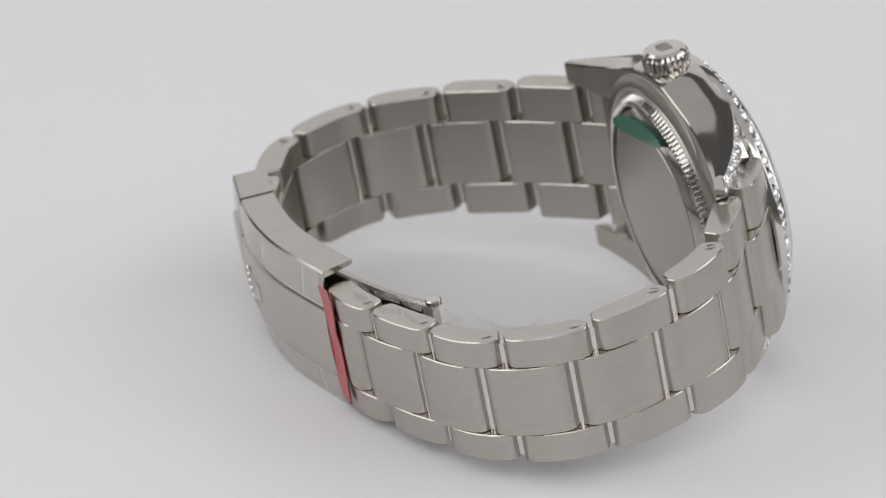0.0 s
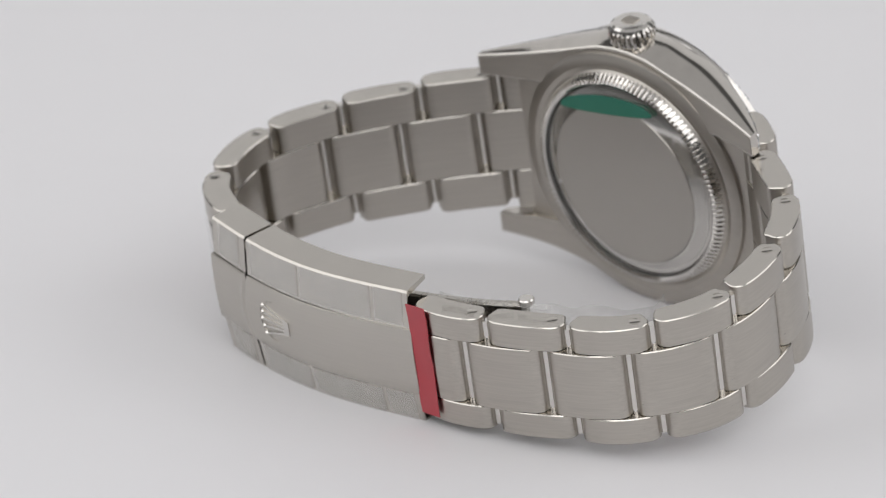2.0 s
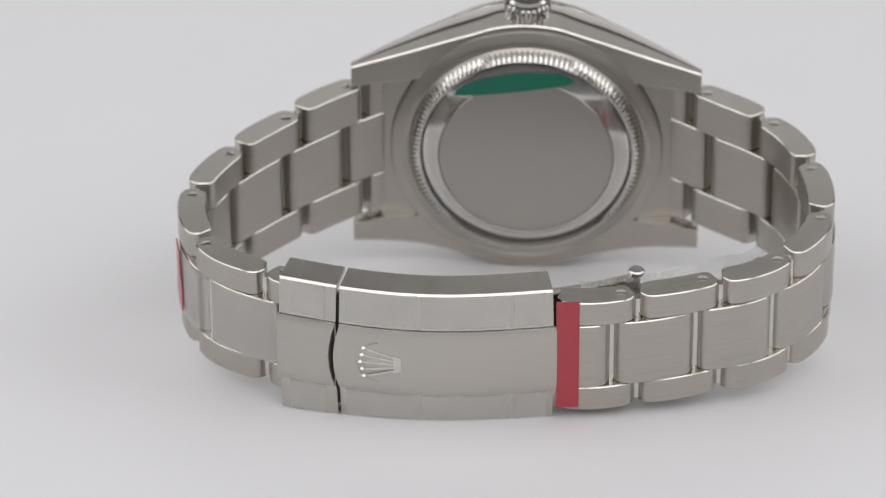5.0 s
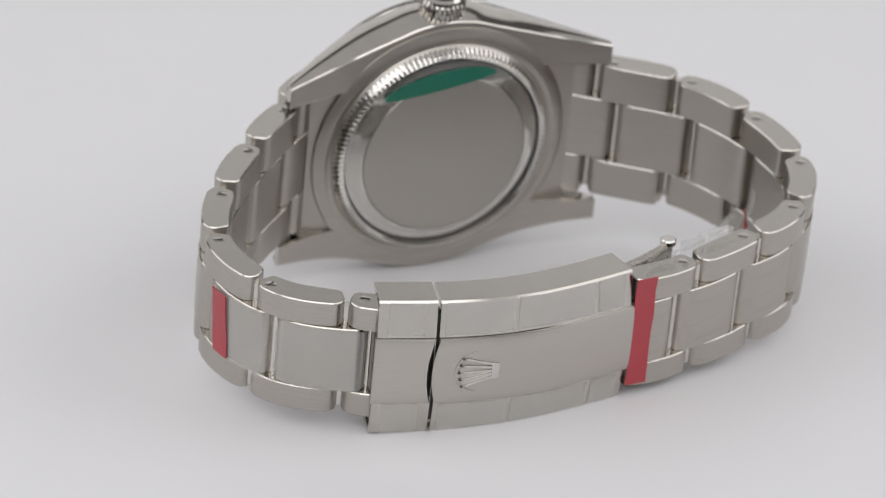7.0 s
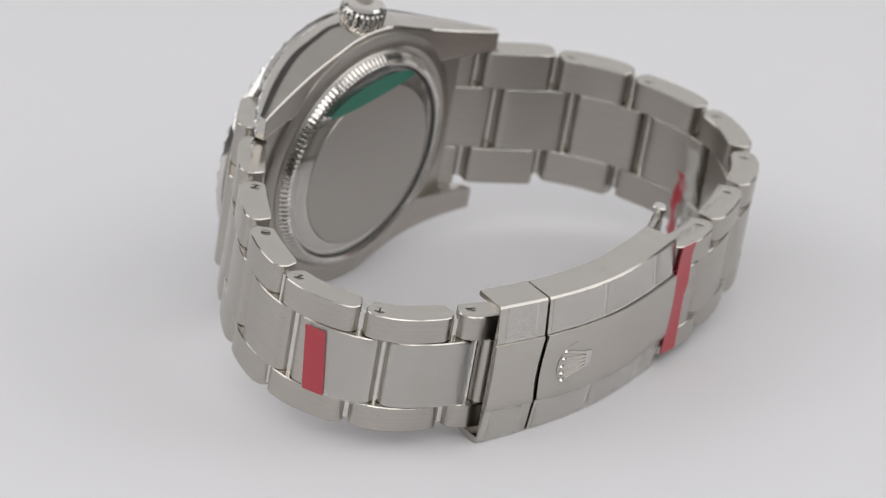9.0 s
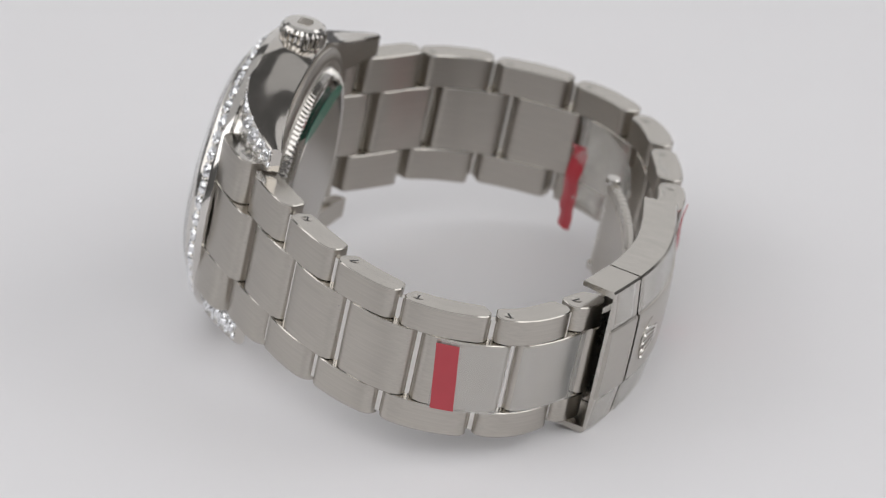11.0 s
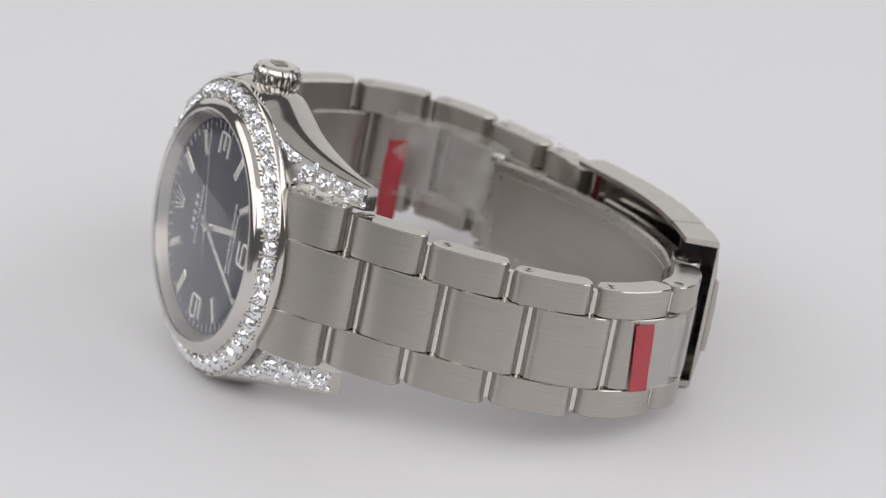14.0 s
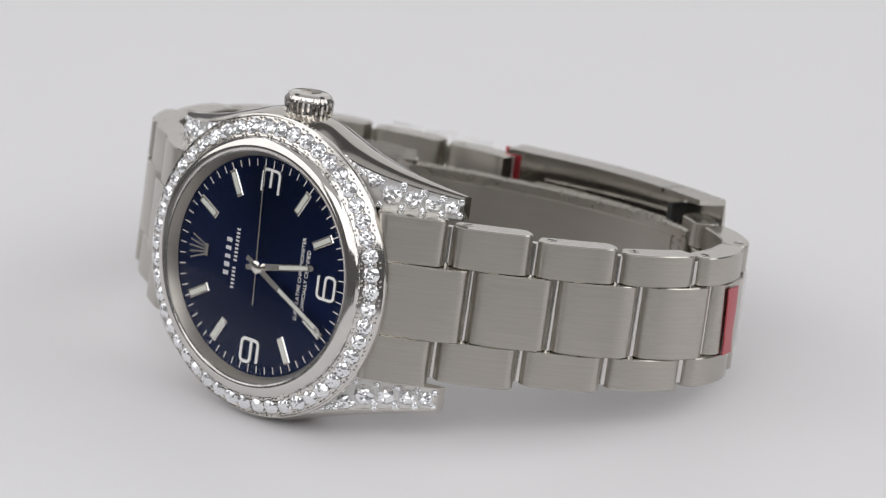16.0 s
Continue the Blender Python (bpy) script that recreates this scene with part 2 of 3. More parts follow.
def chain(points, side):
    fine, marks = spline(points)
    total = marks[-1]
    joints = marks[1:-1]
    gap, off = 0.3, 3.05
    cuts = [0.0] + joints + [total]
    for i, (a, b) in enumerate(zip(cuts, cuts[1:])):
        last = i == len(cuts) - 2
        name = "end_link" if last else "center_link"
        link(name, fine, a + gap, b - (0 if last else gap), -HALF, HALF, side, BRUSHED, 1.9 if last else THICK, PROUD + (0.95 if last else 0.06))
        if not last:
            pin(fine, b, half_width(b / total) - 0.4, side)
    outer = [0.0] + [j + off for j in joints] + [total]
    for i, (a, b) in enumerate(zip(outer, outer[1:])):
        last = i == len(outer) - 2
        h = 9.85 if last else half_width((a + b) / 2 / total)
        for s in (1, -1):
            z0, z1 = sorted((s * (HALF + 0.03), s * h))
            ob = link("end_link" if last else "outer_link", fine, a + gap, b - (0 if last else gap), z0, z1, side, BRUSHED, 1.9 if last else THICK, PROUD + (0.9 if last else 0.0))
            if not last and s > 0:
                pin_head(ob, fine, a, b, h, side)
        if not last:
            pin(fine, b, half_width(b / total) - 0.6, side)
    return fine, marks


def pin_head(ob, fine, a, b, h, side):
    """The flush end of a link pin on the polished edge of a link."""
    bm = bmesh.new()
    rings(bm, [[(r * math.cos(t), r * math.sin(t), z) for t in (2 * math.pi * i / 20 for i in range(20))] for r, z in ((0.66, -0.2), (0.66, 0.01), (0.6, 0.04))])
    z = (h - HALF - 0.03) / 2 * (1 if ob.matrix_basis.to_3x3().col[2].z > 0 else -1)
    m = at((b - a) / 2 - 2.0, -0.8, z)
    if z < 0:
        m = m @ Matrix.Rotation(math.pi, 4, "X")
    head = part("pin_head", bm, EDGE, ob, "", m)
    if side < 0:
        # raised dark bar: the slot's shade is put into its colour
        bm = bmesh.new()
        box(bm, -0.56, 0.56, -0.1, 0.1, 0.0, 0.06)
        part("screw_slot", bm, DARK, head, "", Matrix.Rotation(a * 1.7, 4, "Z"))


fine12, marks12 = chain(CHAIN_12, 1)
fine6, marks6 = chain(CHAIN_6, -1)


# ---- the case ----
LUG_Y, LUG_OUT, LUG_IN, CASE_R = 21.5, 12.8, 9.95, 17.75


def flank(y):
    """Height of the case's polished side over the middle, along the lugs."""
    a = math.atan2(LUG_OUT, LUG_Y) + math.acos(CASE_R / math.hypot(LUG_OUT, LUG_Y))
    yt, zt = CASE_R * math.cos(a), CASE_R * math.sin(a)
    y = abs(y)
    if y <= yt:
        return math.sqrt(CASE_R ** 2 - y * y)
    u = (y - yt) / (LUG_Y - yt)
    return zt + (LUG_OUT - zt) * u - 0.55 * math.sin(math.pi * u)


def lug_top(y):
    u = max(0.0, (abs(y) - 8.5) / (LUG_Y - 8.5))
    return -1.2 - 7.2 * u ** 1.55


def lug_back(y):
    u = max(0.0, (abs(y) - 9.0) / (LUG_Y - 9.0))
    return -7.3 - 2.5 * u ** 1.6


def horn(bm, s):
    """One side of the middle case with its two lugs, as sections along y; the lug tops are channels between two rails."""
    loops = []
    for i in range(73):
        y = -LUG_Y + 2 * LUG_Y * i / 72
        zo, xt, xb = flank(y), lug_top(y), lug_back(y)
        zi = LUG_IN if abs(y) > 13.2 else max(5.0, LUG_IN - (13.2 - abs(y)) * 1.4)
        w = 0.2
        sec = [(xb, zi), (xt, zi), (xt, zi + w), (xt - 0.2, zi + w), (xt - 0.2, zo - 2 * w), (xt, zo - 2 * w), (xt, zo - 0.25), (xt - 0.15, zo - 0.08)]
        bulge = 0.75 * (1 - (abs(y) / LUG_Y) ** 2) + 0.12
        sec += [(xt - 0.15 + (xb + 0.3 - xt) * k / 8, zo - 0.08 + bulge * math.sin(math.pi * k / 8)) for k in range(1, 8)]
        sec += [(xb + 0.15, zo - 0.08), (xb, zo - 0.25)]
        loops.append([(x, y, s * z) for x, z in sec])
    rings(bm, loops)


def build_case():
    bm = bmesh.new()
    for s in (1, -1):
        horn(bm, s)
    lathe(bm, [(-1.7, 16.7), (-3.0, 16.4), (-7.0, 15.4), (-7.3, 15.2)])
    case = part("case", bm, CASE_STEEL, watch, "polished steel case with gem-set lugs", sharp=22)
    bm = bmesh.new()
    for s in (1, -1):
        loops = []
        for i in range(73):
            y = -LUG_Y + 0.15 + 2 * (LUG_Y - 0.15) * i / 72
            zo, xb = flank(y), lug_back(y)
            zi = LUG_IN + 0.15 if abs(y) > 13.2 else max(5.0, LUG_IN - (13.2 - abs(y)) * 1.4)
            loops.append([(xb - 0.03, y, s * zi), (xb - 0.03, y, s * (zo - 0.45)), (xb + 0.2, y, s * (zo - 0.45)), (xb + 0.2, y, s * zi)])
        rings(bm, loops)
    # flat plate between the lugs, under the end links
    loops = []
    for y, x in ((-18.3, -7.0), (-18.1, -7.2), (18.1, -7.2), (18.3, -7.0)):
        loops.append([(x, y, -LUG_IN - 0.3), (x, y, LUG_IN + 0.3), (-5.6, y, LUG_IN + 0.3), (-5.6, y, -LUG_IN - 0.3)])
    rings(bm, loops)
    part("case_underside", bm, SATIN, case, "satin-brushed steel underside")
    return case


case = build_case()


def gem_mesh(seed):
    """A round brilliant of radius 1 that looks along +z: a table broken into random tilts to imitate inner glints, star
    and kite facets, girdle, pavilion.
    """
    r0 = random.Random(seed)
    bm = bmesh.new()
    ring = lambda r, z, n, o=0.0, j=0.0: [bm.verts.new((r * math.cos(2 * math.pi * (i + o) / n), r * math.sin(2 * math.pi * (i + o) / n), z + r0.uniform(-j, j))) for i in range(n)]
    girdle, mid, table, core = ring(1.0, 0.0, 16), ring(0.80, 0.26, 8, 0.5, 0.05), ring(0.55, 0.40, 8, 0, 0.07), ring(0.27, 0.38, 8, 0.5, 0.09)
    top = bm.verts.new((0, 0, 0.44))
    tip = bm.verts.new((0, 0, -0.72))
    for i in range(8):
        j = (i + 1) % 8
        bm.faces.new((core[i], core[j], top))
        bm.faces.new((table[i], table[j], core[i]))
        bm.faces.new((table[j], core[j], core[i]))
        bm.faces.new((table[i], mid[i], table[j]))
        bm.faces.new((table[j], mid[i], girdle[2 * j]))
        bm.faces.new((table[j], girdle[2 * j], mid[j]))
        bm.faces.new((girdle[2 * i], girdle[2 * i + 1], mid[i]))
        bm.faces.new((girdle[2 * i + 1], girdle[2 * j], mid[i]))
        bm.faces.new((girdle[2 * i], girdle[2 * i + 1], tip))
        bm.faces.new((girdle[2 * i + 1], girdle[2 * j], tip))
    bmesh.ops.recalc_face_normals(bm, faces=bm.faces)
    bmesh.ops.scale(bm, vec=(MM, MM, MM), verts=bm.verts)
    me = bpy.data.meshes.new("diamond")
    bm.to_mesh(me)
    bm.free()
    me.materials.append(DIAMOND)
    return me


GEMS = [gem_mesh(k) for k in range(6)]
rnd = random.Random(7)


def gem(parent, p, normal, r):
    n = Vector(normal).normalized()
    n = (n + Vector((rnd.uniform(-1, 1), rnd.uniform(-1, 1), rnd.uniform(-1, 1))) * 0.09).normalized()
    q = n.to_track_quat("Z", "Y").to_matrix().to_4x4()
    m = at(*p) @ q @ Matrix.Rotation(rnd.uniform(0, 6.28), 4, "Z") @ Matrix.Diagonal((r, r, r, 1))
    share("diamond", rnd.choice(GEMS), parent, "", m)


def bead(bm, p, r):
    v = [bm.verts.new((p[0] + r * a, p[1] + r * b, p[2] + r * c)) for a, b, c in ((1, 0, 0), (-1, 0, 0), (0, 1, 0), (0, -1, 0), (0, 0, 1), (0, 0, -1))]
    for i in (0, 1):
        for j in (2, 3):
            for k in (4, 5):
                bm.faces.new((v[i], v[j], v[k]))


def lug_gems():
    bm = bmesh.new()
    for sy in (1, -1):
        for sz in (1, -1):
            span = lambda y: (max(LUG_IN + 0.25, math.sqrt(17.75 ** 2 - y * y) if y < 17.75 else 0.0), flank(y) - 0.45)
            stones, y, r = [], 21.25, 0.0
            while y > 9.4:
                zi, zo = span(y - 0.8)
                r = min(0.8 + 0.065 * (21.25 - y), max(0.3, (zo - zi) / 2))
                y -= r
                zi, zo = span(y)
                stones.append((y, (zi + zo) / 2, r))
                if zo - zi > 2.2 * r:
                    stones += [(y + e, q, 0.4) for e in (-r, r) for q in (zi + 0.35, zo - 0.35)]
                y -= r * 0.98
            for y, z, r in stones:
                slope = (lug_top(y + 0.1) - lug_top(y - 0.1)) / 0.2
                x = lug_top(y) - 0.22
                gem(case, (x + 0.12, sy * y, sz * z), (1, -sy * slope, 0.05 * sz), r * 1.08)
                for k in range(4):
                    a = 0.8 + k * math.pi / 2 + y
                    bead(bm, (x + 0.12 + slope * r * math.cos(a), sy * (y + 1.02 * r * math.cos(a)), sz * (z + 0.98 * r * math.sin(a))), 0.085)
    tagged(part("prong_setting", bm, POLISHED, case), kind="stuff")
    # added pale plates, so the channel floor looks bright between the stones
    for sy in (1, -1):
        for sz in (1, -1):
            bm = bmesh.new()
            loops = []
            for i in range(25):
                y = 8.6 + (LUG_Y - 0.35 - 8.6) * i / 24
                zi, zo, x = LUG_IN + 0.22 if y > 13.2 else max(9.0, LUG_IN - (13.2 - y) * 0.8), flank(y) - 0.42, lug_top(y)
                loops.append([(x - 0.12, sy * y, sz * zi), (x - 0.12, sy * y, sz * zo), (x - 0.3, sy * y, sz * zo), (x - 0.3, sy * y, sz * zi)])
            rings(bm, loops)
            part("gem_backing", bm, BED, case, "pale plate added under the stones to brighten the lug channel")


lug_gems()


def build_bezel():
    bm = bmesh.new()
    lathe(bm, [(-1.75, 16.6), (-1.75, 17.4), (-1.5, 17.66), (-1.05, 17.74), (-0.72, 17.68), (-0.62, 17.52), (-0.78, 17.4), (0.52, 15.22), (0.76, 15.16),
               (1.08, 15.02), (1.36, 14.7), (1.52, 14.25), (1.55, 13.9), (1.45, 13.6), (1.2, 13.5), (-0.7, 13.3), (-0.9, 13.3), (-0.9, 15.0), (-1.7, 15.2)], 128, caps=False)
    bezel = part("bezel", bm, POLISHED, watch, "polished steel bezel set with round diamonds", Matrix.Diagonal((1, 1.005, 1.005, 1)), sharp=25)
    bm = bmesh.new()
    for i in range(50):
        a = 2 * math.pi * (i + 0.5) / 50
        gem(bezel, (-0.06, 16.34 * math.cos(a), 16.34 * math.sin(a)), (0.859, 0.512 * math.cos(a), 0.512 * math.sin(a)), 1.02)
        b = a + math.pi / 50
        for x, r, spread, size in ((-0.55, 17.28, 0.017, 0.18), (-0.2, 16.86, 0.006, 0.19), (0.28, 15.78, 0.006, 0.19), (0.52, 15.4, 0.017, 0.18)):
            for d in (-spread, spread):
                bead(bm, (x, r * math.cos(b + d), r * math.sin(b + d)), size)
    tagged(part("prong_setting", bm, POLISHED, bezel), kind="stuff")


build_bezel()


def build_crown():
    bm = bmesh.new()
    n = 26

    def gear(z, r, depth):
        return [(-4.7 + rr * math.cos(a), rr * math.sin(a), z) for i in range(n) for rr, a in
                ((r, 2 * math.pi * (i + 0.10) / n), (r, 2 * math.pi * (i + 0.50) / n), (r - depth, 2 * math.pi * (i + 0.62) / n), (r - depth, 2 * math.pi * (i + 0.98) / n))]

    rings(bm, [gear(17.25, 2.35, 0.0), gear(17.5, 2.8, 0.36), gear(18.9, 2.92, 0.4), gear(19.15, 2.88, 0.28), gear(19.32, 2.72, 0.04), gear(19.7, 2.55, 0), gear(19.95, 2.2, 0), gear(20.05, 1.2, 0)])
    crown = part("winding_crown", bm, POLISHED, watch, "fluted polished steel winding crown", at(0, 0, 0.5), sharp=28)
    bm = bmesh.new()
    rings(bm, [[(-4.7 + 1.75 * math.cos(a), 1.75 * math.sin(a), z) for a in (2 * math.pi * i / 24 for i in range(24))] for z in (16.2, 17.4)])
    part("tube", bm, POLISHED, crown)
    bm = bmesh.new()
    for k in (-2, -1, 0, 1, 2):
        ray = bmesh.new()
        box(ray, -5.7 + abs(k) * 0.12, -4.3, k * 0.42 - 0.12, k * 0.42 + 0.12, 20.0, 20.16)
        part("relief_ray", ray, SATIN, crown)
    box(bm, -4.25, -3.9, -0.85, 0.85, 20.0, 20.16)
    part("relief", bm, SATIN, crown, "plain raised relief")


build_crown()


def build_caseback():
    bm = bmesh.new()
    lathe(bm, [(-5.0, 16.95), (-6.3, 17.0), (-6.8, 16.85), (-7.05, 16.4), (-7.15, 15.4), (-6.95, 15.1), (-6.9, 14.7), (-7.3, 14.3), (-7.3, 13.4)], 128, caps=False)
    back = part("caseback", bm, SATIN, watch, "screw-down steel caseback under clear foil", at(-0.8, 0, 0), sharp=30)
    bm = bmesh.new()
    n = 132

    def gear(x, r, depth):
        return [(x, rr * math.cos(a), rr * math.sin(a)) for i in range(n) for rr, a in
                ((r, 2 * math.pi * i / n), (r, 2 * math.pi * (i + 0.45) / n), (r - depth, 2 * math.pi * (i + 0.55) / n), (r - depth, 2 * math.pi * (i + 0.9) / n))]

    rings(bm, [gear(-6.9, 14.5, 0.0), gear(-7.25, 14.5, 0.3), gear(-8.0, 13.95, 0.35), gear(-8.15, 13.4, 0.0), gear(-8.0, 13.1, 0.0)], caps=False)
    part("knurled_ring", bm, POLISHED, back, "coin-edge steel ring", sharp=20)
    bm = bmesh.new()
    lathe(bm, [(-7.5, 13.3), (-7.75, 12.9), (-8.5, 10.9)], 96, caps=False)
    part("back_slope", bm, POLISHED, back, "polished sloping ring")
    bm = bmesh.new()
    lathe(bm, [(-8.4, 10.9), (-8.58, 10.75), (-8.64, 0.3)], 96)
    part("back_plate", bm, BACK, back, "smooth domed steel back plate", sharp=30)
    bm = bmesh.new()
    arc = [math.pi / 2 * k / 12 for k in range(-12, 13)]
    lens = [(7.4 * math.sin(t), 10.1 + 2.0 * math.cos(t)) for t in arc] + [(7.4 * math.sin(t), 10.1 - 0.5 * math.cos(t)) for t in arc[-2:0:-1]]
    lens = [(0.99 * y + 0.14 * z, 0.99 * z - 0.14 * y) for y, z in lens]
    rings(bm, [[(x, y, z) for y, z in lens] for x in (-8.80, -8.72)])
    part("green_label", bm, GREEN, back, "sliver of green foil label", sharp=60)
    bm = bmesh.new()
    lathe(bm, [(-8.4, 12.9), (-8.66, 12.4), (-8.72, 11.0), (-8.71, 0.3)], 64)
    for v in bm.verts:
        v.co.x += 0.04 * noise.noise(Vector((v.co.y, v.co.z, 0)) * 0.3)
    part("protective_foil", bm, FOIL_FLAT, back, "wrinkled clear protective foil", sharp=60)


build_caseback()


# ---- the dial ----
def clock(a, r):
    """The (y, z) of a clock angle in degrees from twelve, at radius r."""
    return -r * math.cos(radians(a)), r * math.sin(radians(a))


def hand_pose(a, x):
    y, z = clock(a, 1.0)
    d = Vector((0, y, z))
    return at(x, 0, 0, (Vector((1, 0, 0)), d.cross(Vector((1, 0, 0))), d))


def lettering(body, size, x, r, a, parent, mat, depth=0.02, bold=0.0):
    """Flat letters upright to twelve, centred on a clock place."""
    cu = bpy.data.curves.new("letters", "FONT")
    cu.body, cu.size, cu.align_x, cu.align_y, cu.extrude, cu.resolution_u = body, size * MM, "CENTER", "CENTER", depth * MM, 3
    cu.offset = bold * MM
    ob = new("letters", cu)
    me = bpy.data.meshes.new_from_object(ob.evaluated_get(bpy.context.evaluated_depsgraph_get()))
    bpy.data.objects.remove(ob)
    me.materials.clear()
    me.materials.append(mat)
    y, z = clock(a, r)
    return share("numeral" if len(body) == 1 else "lettering", me, parent, "", at(x, y, z, (Vector((0, 0, 1)), Vector((0, -1, 0)), Vector((1, 0, 0)))))


def stroke(bm, path, w, h):
    """A raised bar of half width w and height h along a flat path with eased corners."""
    pts = [Vector(p) for p in path]
    fine = [pts[0]]
    for a, b, c in zip(pts, pts[1:], pts[2:]):
        r = min(0.62, (a - b).length * 0.48, (c - b).length * 0.48)
        p, q = b + (a - b).normalized() * r, b + (c - b).normalized() * r
        fine += [p * (1 - k) ** 2 + b * 2 * k * (1 - k) + q * k * k for k in (0, 0.2, 0.4, 0.6, 0.8, 1)]
    fine.append(pts[-1])
    loops = []
    for i, p in enumerate(fine):
        t = (fine[min(i + 1, len(fine) - 1)] - fine[max(i - 1, 0)]).normalized()
        n = Vector((-t.y, t.x)) * w
        loops.append([(p.x - n.x, p.y - n.y, 0), (p.x + n.x, p.y + n.y, 0), (p.x + n.x * 0.85, p.y + n.y * 0.85, h), (p.x - n.x * 0.85, p.y - n.y * 0.85, h)])
    rings(bm, loops)


# squared numerals, drawn as strokes
SIX = [[(1.2, 1.25), (-1.35, 1.25), (-1.35, -1.25), (1.35, -1.25), (1.35, 0.2), (-1.2, 0.2)]]
NINE = [[(-x, -y) for x, y in SIX[0]]]
THREE = [[(-1.3, 1.25), (1.35, 1.25), (1.35, -1.25), (-1.3, -1.25)], [(-0.7, 0.0), (1.2, 0.0)]]
DIAL_X = 0.1


def build_dial():
    bm = bmesh.new()
    lathe(bm, [(DIAL_X - 0.5, 13.1), (DIAL_X, 13.1), (DIAL_X, 0.3)], 128)
    dial = part("dial", bm, NAVY, watch, "deep blue sunburst dial", Matrix.Diagonal((1, 1.005, 1.005, 1)))
    bm = bmesh.new()
    lathe(bm, [(1.38, 13.62), (1.2, 13.45), (DIAL_X + 0.03, 12.85), (DIAL_X, 12.95), (1.2, 13.58)], 128, caps=False)
    part("inner_ring", bm, SATIN, dial, "bright steel inner ring")
    bm = bmesh.new()
    box(bm, 0, 0.03, -0.055, 0.055, 11.7, 12.55)
    tick = part("minute_mark", bm, WHITE, dial, "", hand_pose(0, DIAL_X))
    for k in range(1, 60):
        share("minute_mark", tick.data, dial, "", hand_pose(6 * k, DIAL_X))
    bm = bmesh.new()
    box(bm, 0, 0.32, -0.52, 0.52, 8.5, 11.7)
    bmesh.ops.bevel(bm, geom=[e for e in bm.edges if all(v.co.x > 0.3 for v in e.verts)], offset=0.12, segments=1, affect="EDGES")
    marker = None
    lume = bmesh.new()
    box(lume, 0.3, 0.345, -0.27, 0.27, 8.8, 11.4)
    for k in (1, 2, 4, 5, 7, 8, 10, 11):
        if marker is None:
            marker = part("hour_marker", bm, GOLDISH, dial, "", hand_pose(30 * k, DIAL_X))
            strip = part("lume_strip", lume, LUME, marker)
        else:
            ob = share("hour_marker", marker.data, dial, "", hand_pose(30 * k, DIAL_X))
            share("lume_strip", strip.data, ob)
    for path_list, a in ((THREE, 90), (SIX, 180), (NINE, 270)):
        y, z = clock(a, 10.1)
        for mat, w, h in ((GOLDISH, 0.26, 0.22), (WHITE, 0.17, 0.26)):
            bm = bmesh.new()
            for path in path_list:
                stroke(bm, path, w, h)
            part("numeral", bm, mat, dial, "", at(DIAL_X, y, z, (Vector((0, 0, 1)), Vector((0, -1, 0)), Vector((1, 0, 0)))))
    # twelve: a plain applied shape
    bm = bmesh.new()
    for k in (-2, -1, 0, 1, 2):
        rings(bm, [[(x, k * 0.28 - 0.1, 8.5), (x, k * 0.28 + 0.1, 8.5), (x, k * 0.72 + 0.12, 10.9 - 0.16 * abs(k)), (x, k * 0.72 - 0.12, 10.9 - 0.16 * abs(k))] for x in (0, 0.3)])
    box(bm, 0, 0.3, -0.75, 0.75, 8.0, 8.55)
    part("applied_emblem", bm, GOLDISH, dial, "plain applied steel emblem", hand_pose(0, DIAL_X))
    # two lines of unlettered bars under it
    for r, size, widths in ((5.2, 0.8, (0.5, 0.55, 0.45, 0.45, 0.5)), (4.0, 0.5, (0.24,) * 6 + (0,) + (0.24,) * 9)):
        step = 0.98 if size > 0.7 else 0.46
        for k, w in enumerate(widths):
            if w:
                c = (k - (len(widths) - 1) / 2) * step
                bm = bmesh.new()
                box(bm, 0, 0.02, -w / 2, w / 2, -size / 2, size / 2)
                part("print_bar", bm, PRINT, dial, "", at(DIAL_X, -r, c, (Vector((1, 0, 0)), Vector((0, 0, 1)), Vector((0, -1, 0)))))
    lettering("SUPERLATIVE CHRONOMETER", 0.72, DIAL_X + 0.02, 5.95, 180, dial, WHITE)
    lettering("OFFICIALLY CERTIFIED", 0.72, DIAL_X + 0.02, 6.85, 180, dial, WHITE)

    def baton(name, length, width, tail, x, a, lume_from):
        bm = bmesh.new()
        w = width / 2
        poly = [(-w * 0.8, -tail), (w * 0.8, -tail), (w, 0), (w * 0.9, length - 0.3), (0.12, length), (-0.12, length), (-w * 0.9, length - 0.3), (-w, 0)]
        rings(bm, [[(h, y, z) for y, z in poly] for h in (0, 0.1)])
        hand = part(name, bm, GOLDISH, dial, "slim polished steel hand", hand_pose(a, x))
        if lume_from:
            bm = bmesh.new()
            box(bm, 0.1, 0.125, -w * 0.55, w * 0.55, lume_from, length - 0.9)
            part("lume_strip", bm, LUME, hand)
        return hand

    baton("hour_hand", 8.4, 0.8, 1.9, DIAL_X + 0.45, 167.2, 3.2)
    baton("minute_hand", 11.6, 0.75, 1.9, DIAL_X + 0.65, 206.5, 4.0)
    second = baton("second_hand", 12.0, 0.2, 4.6, DIAL_X + 0.85, 0, 0)
    bm = bmesh.new()
    lathe(bm, [(DIAL_X, 0.75), (DIAL_X + 0.95, 0.75), (DIAL_X + 1.05, 0.5), (DIAL_X + 1.07, 0.1)], 24)
    part("hub", bm, GOLDISH, dial)
    bm = bmesh.new()
    lathe(bm, [(1.4, 13.6), (1.8, 13.6), (2.1, 13.4), (2.22, 12.8), (2.3, 0.3)], 96)
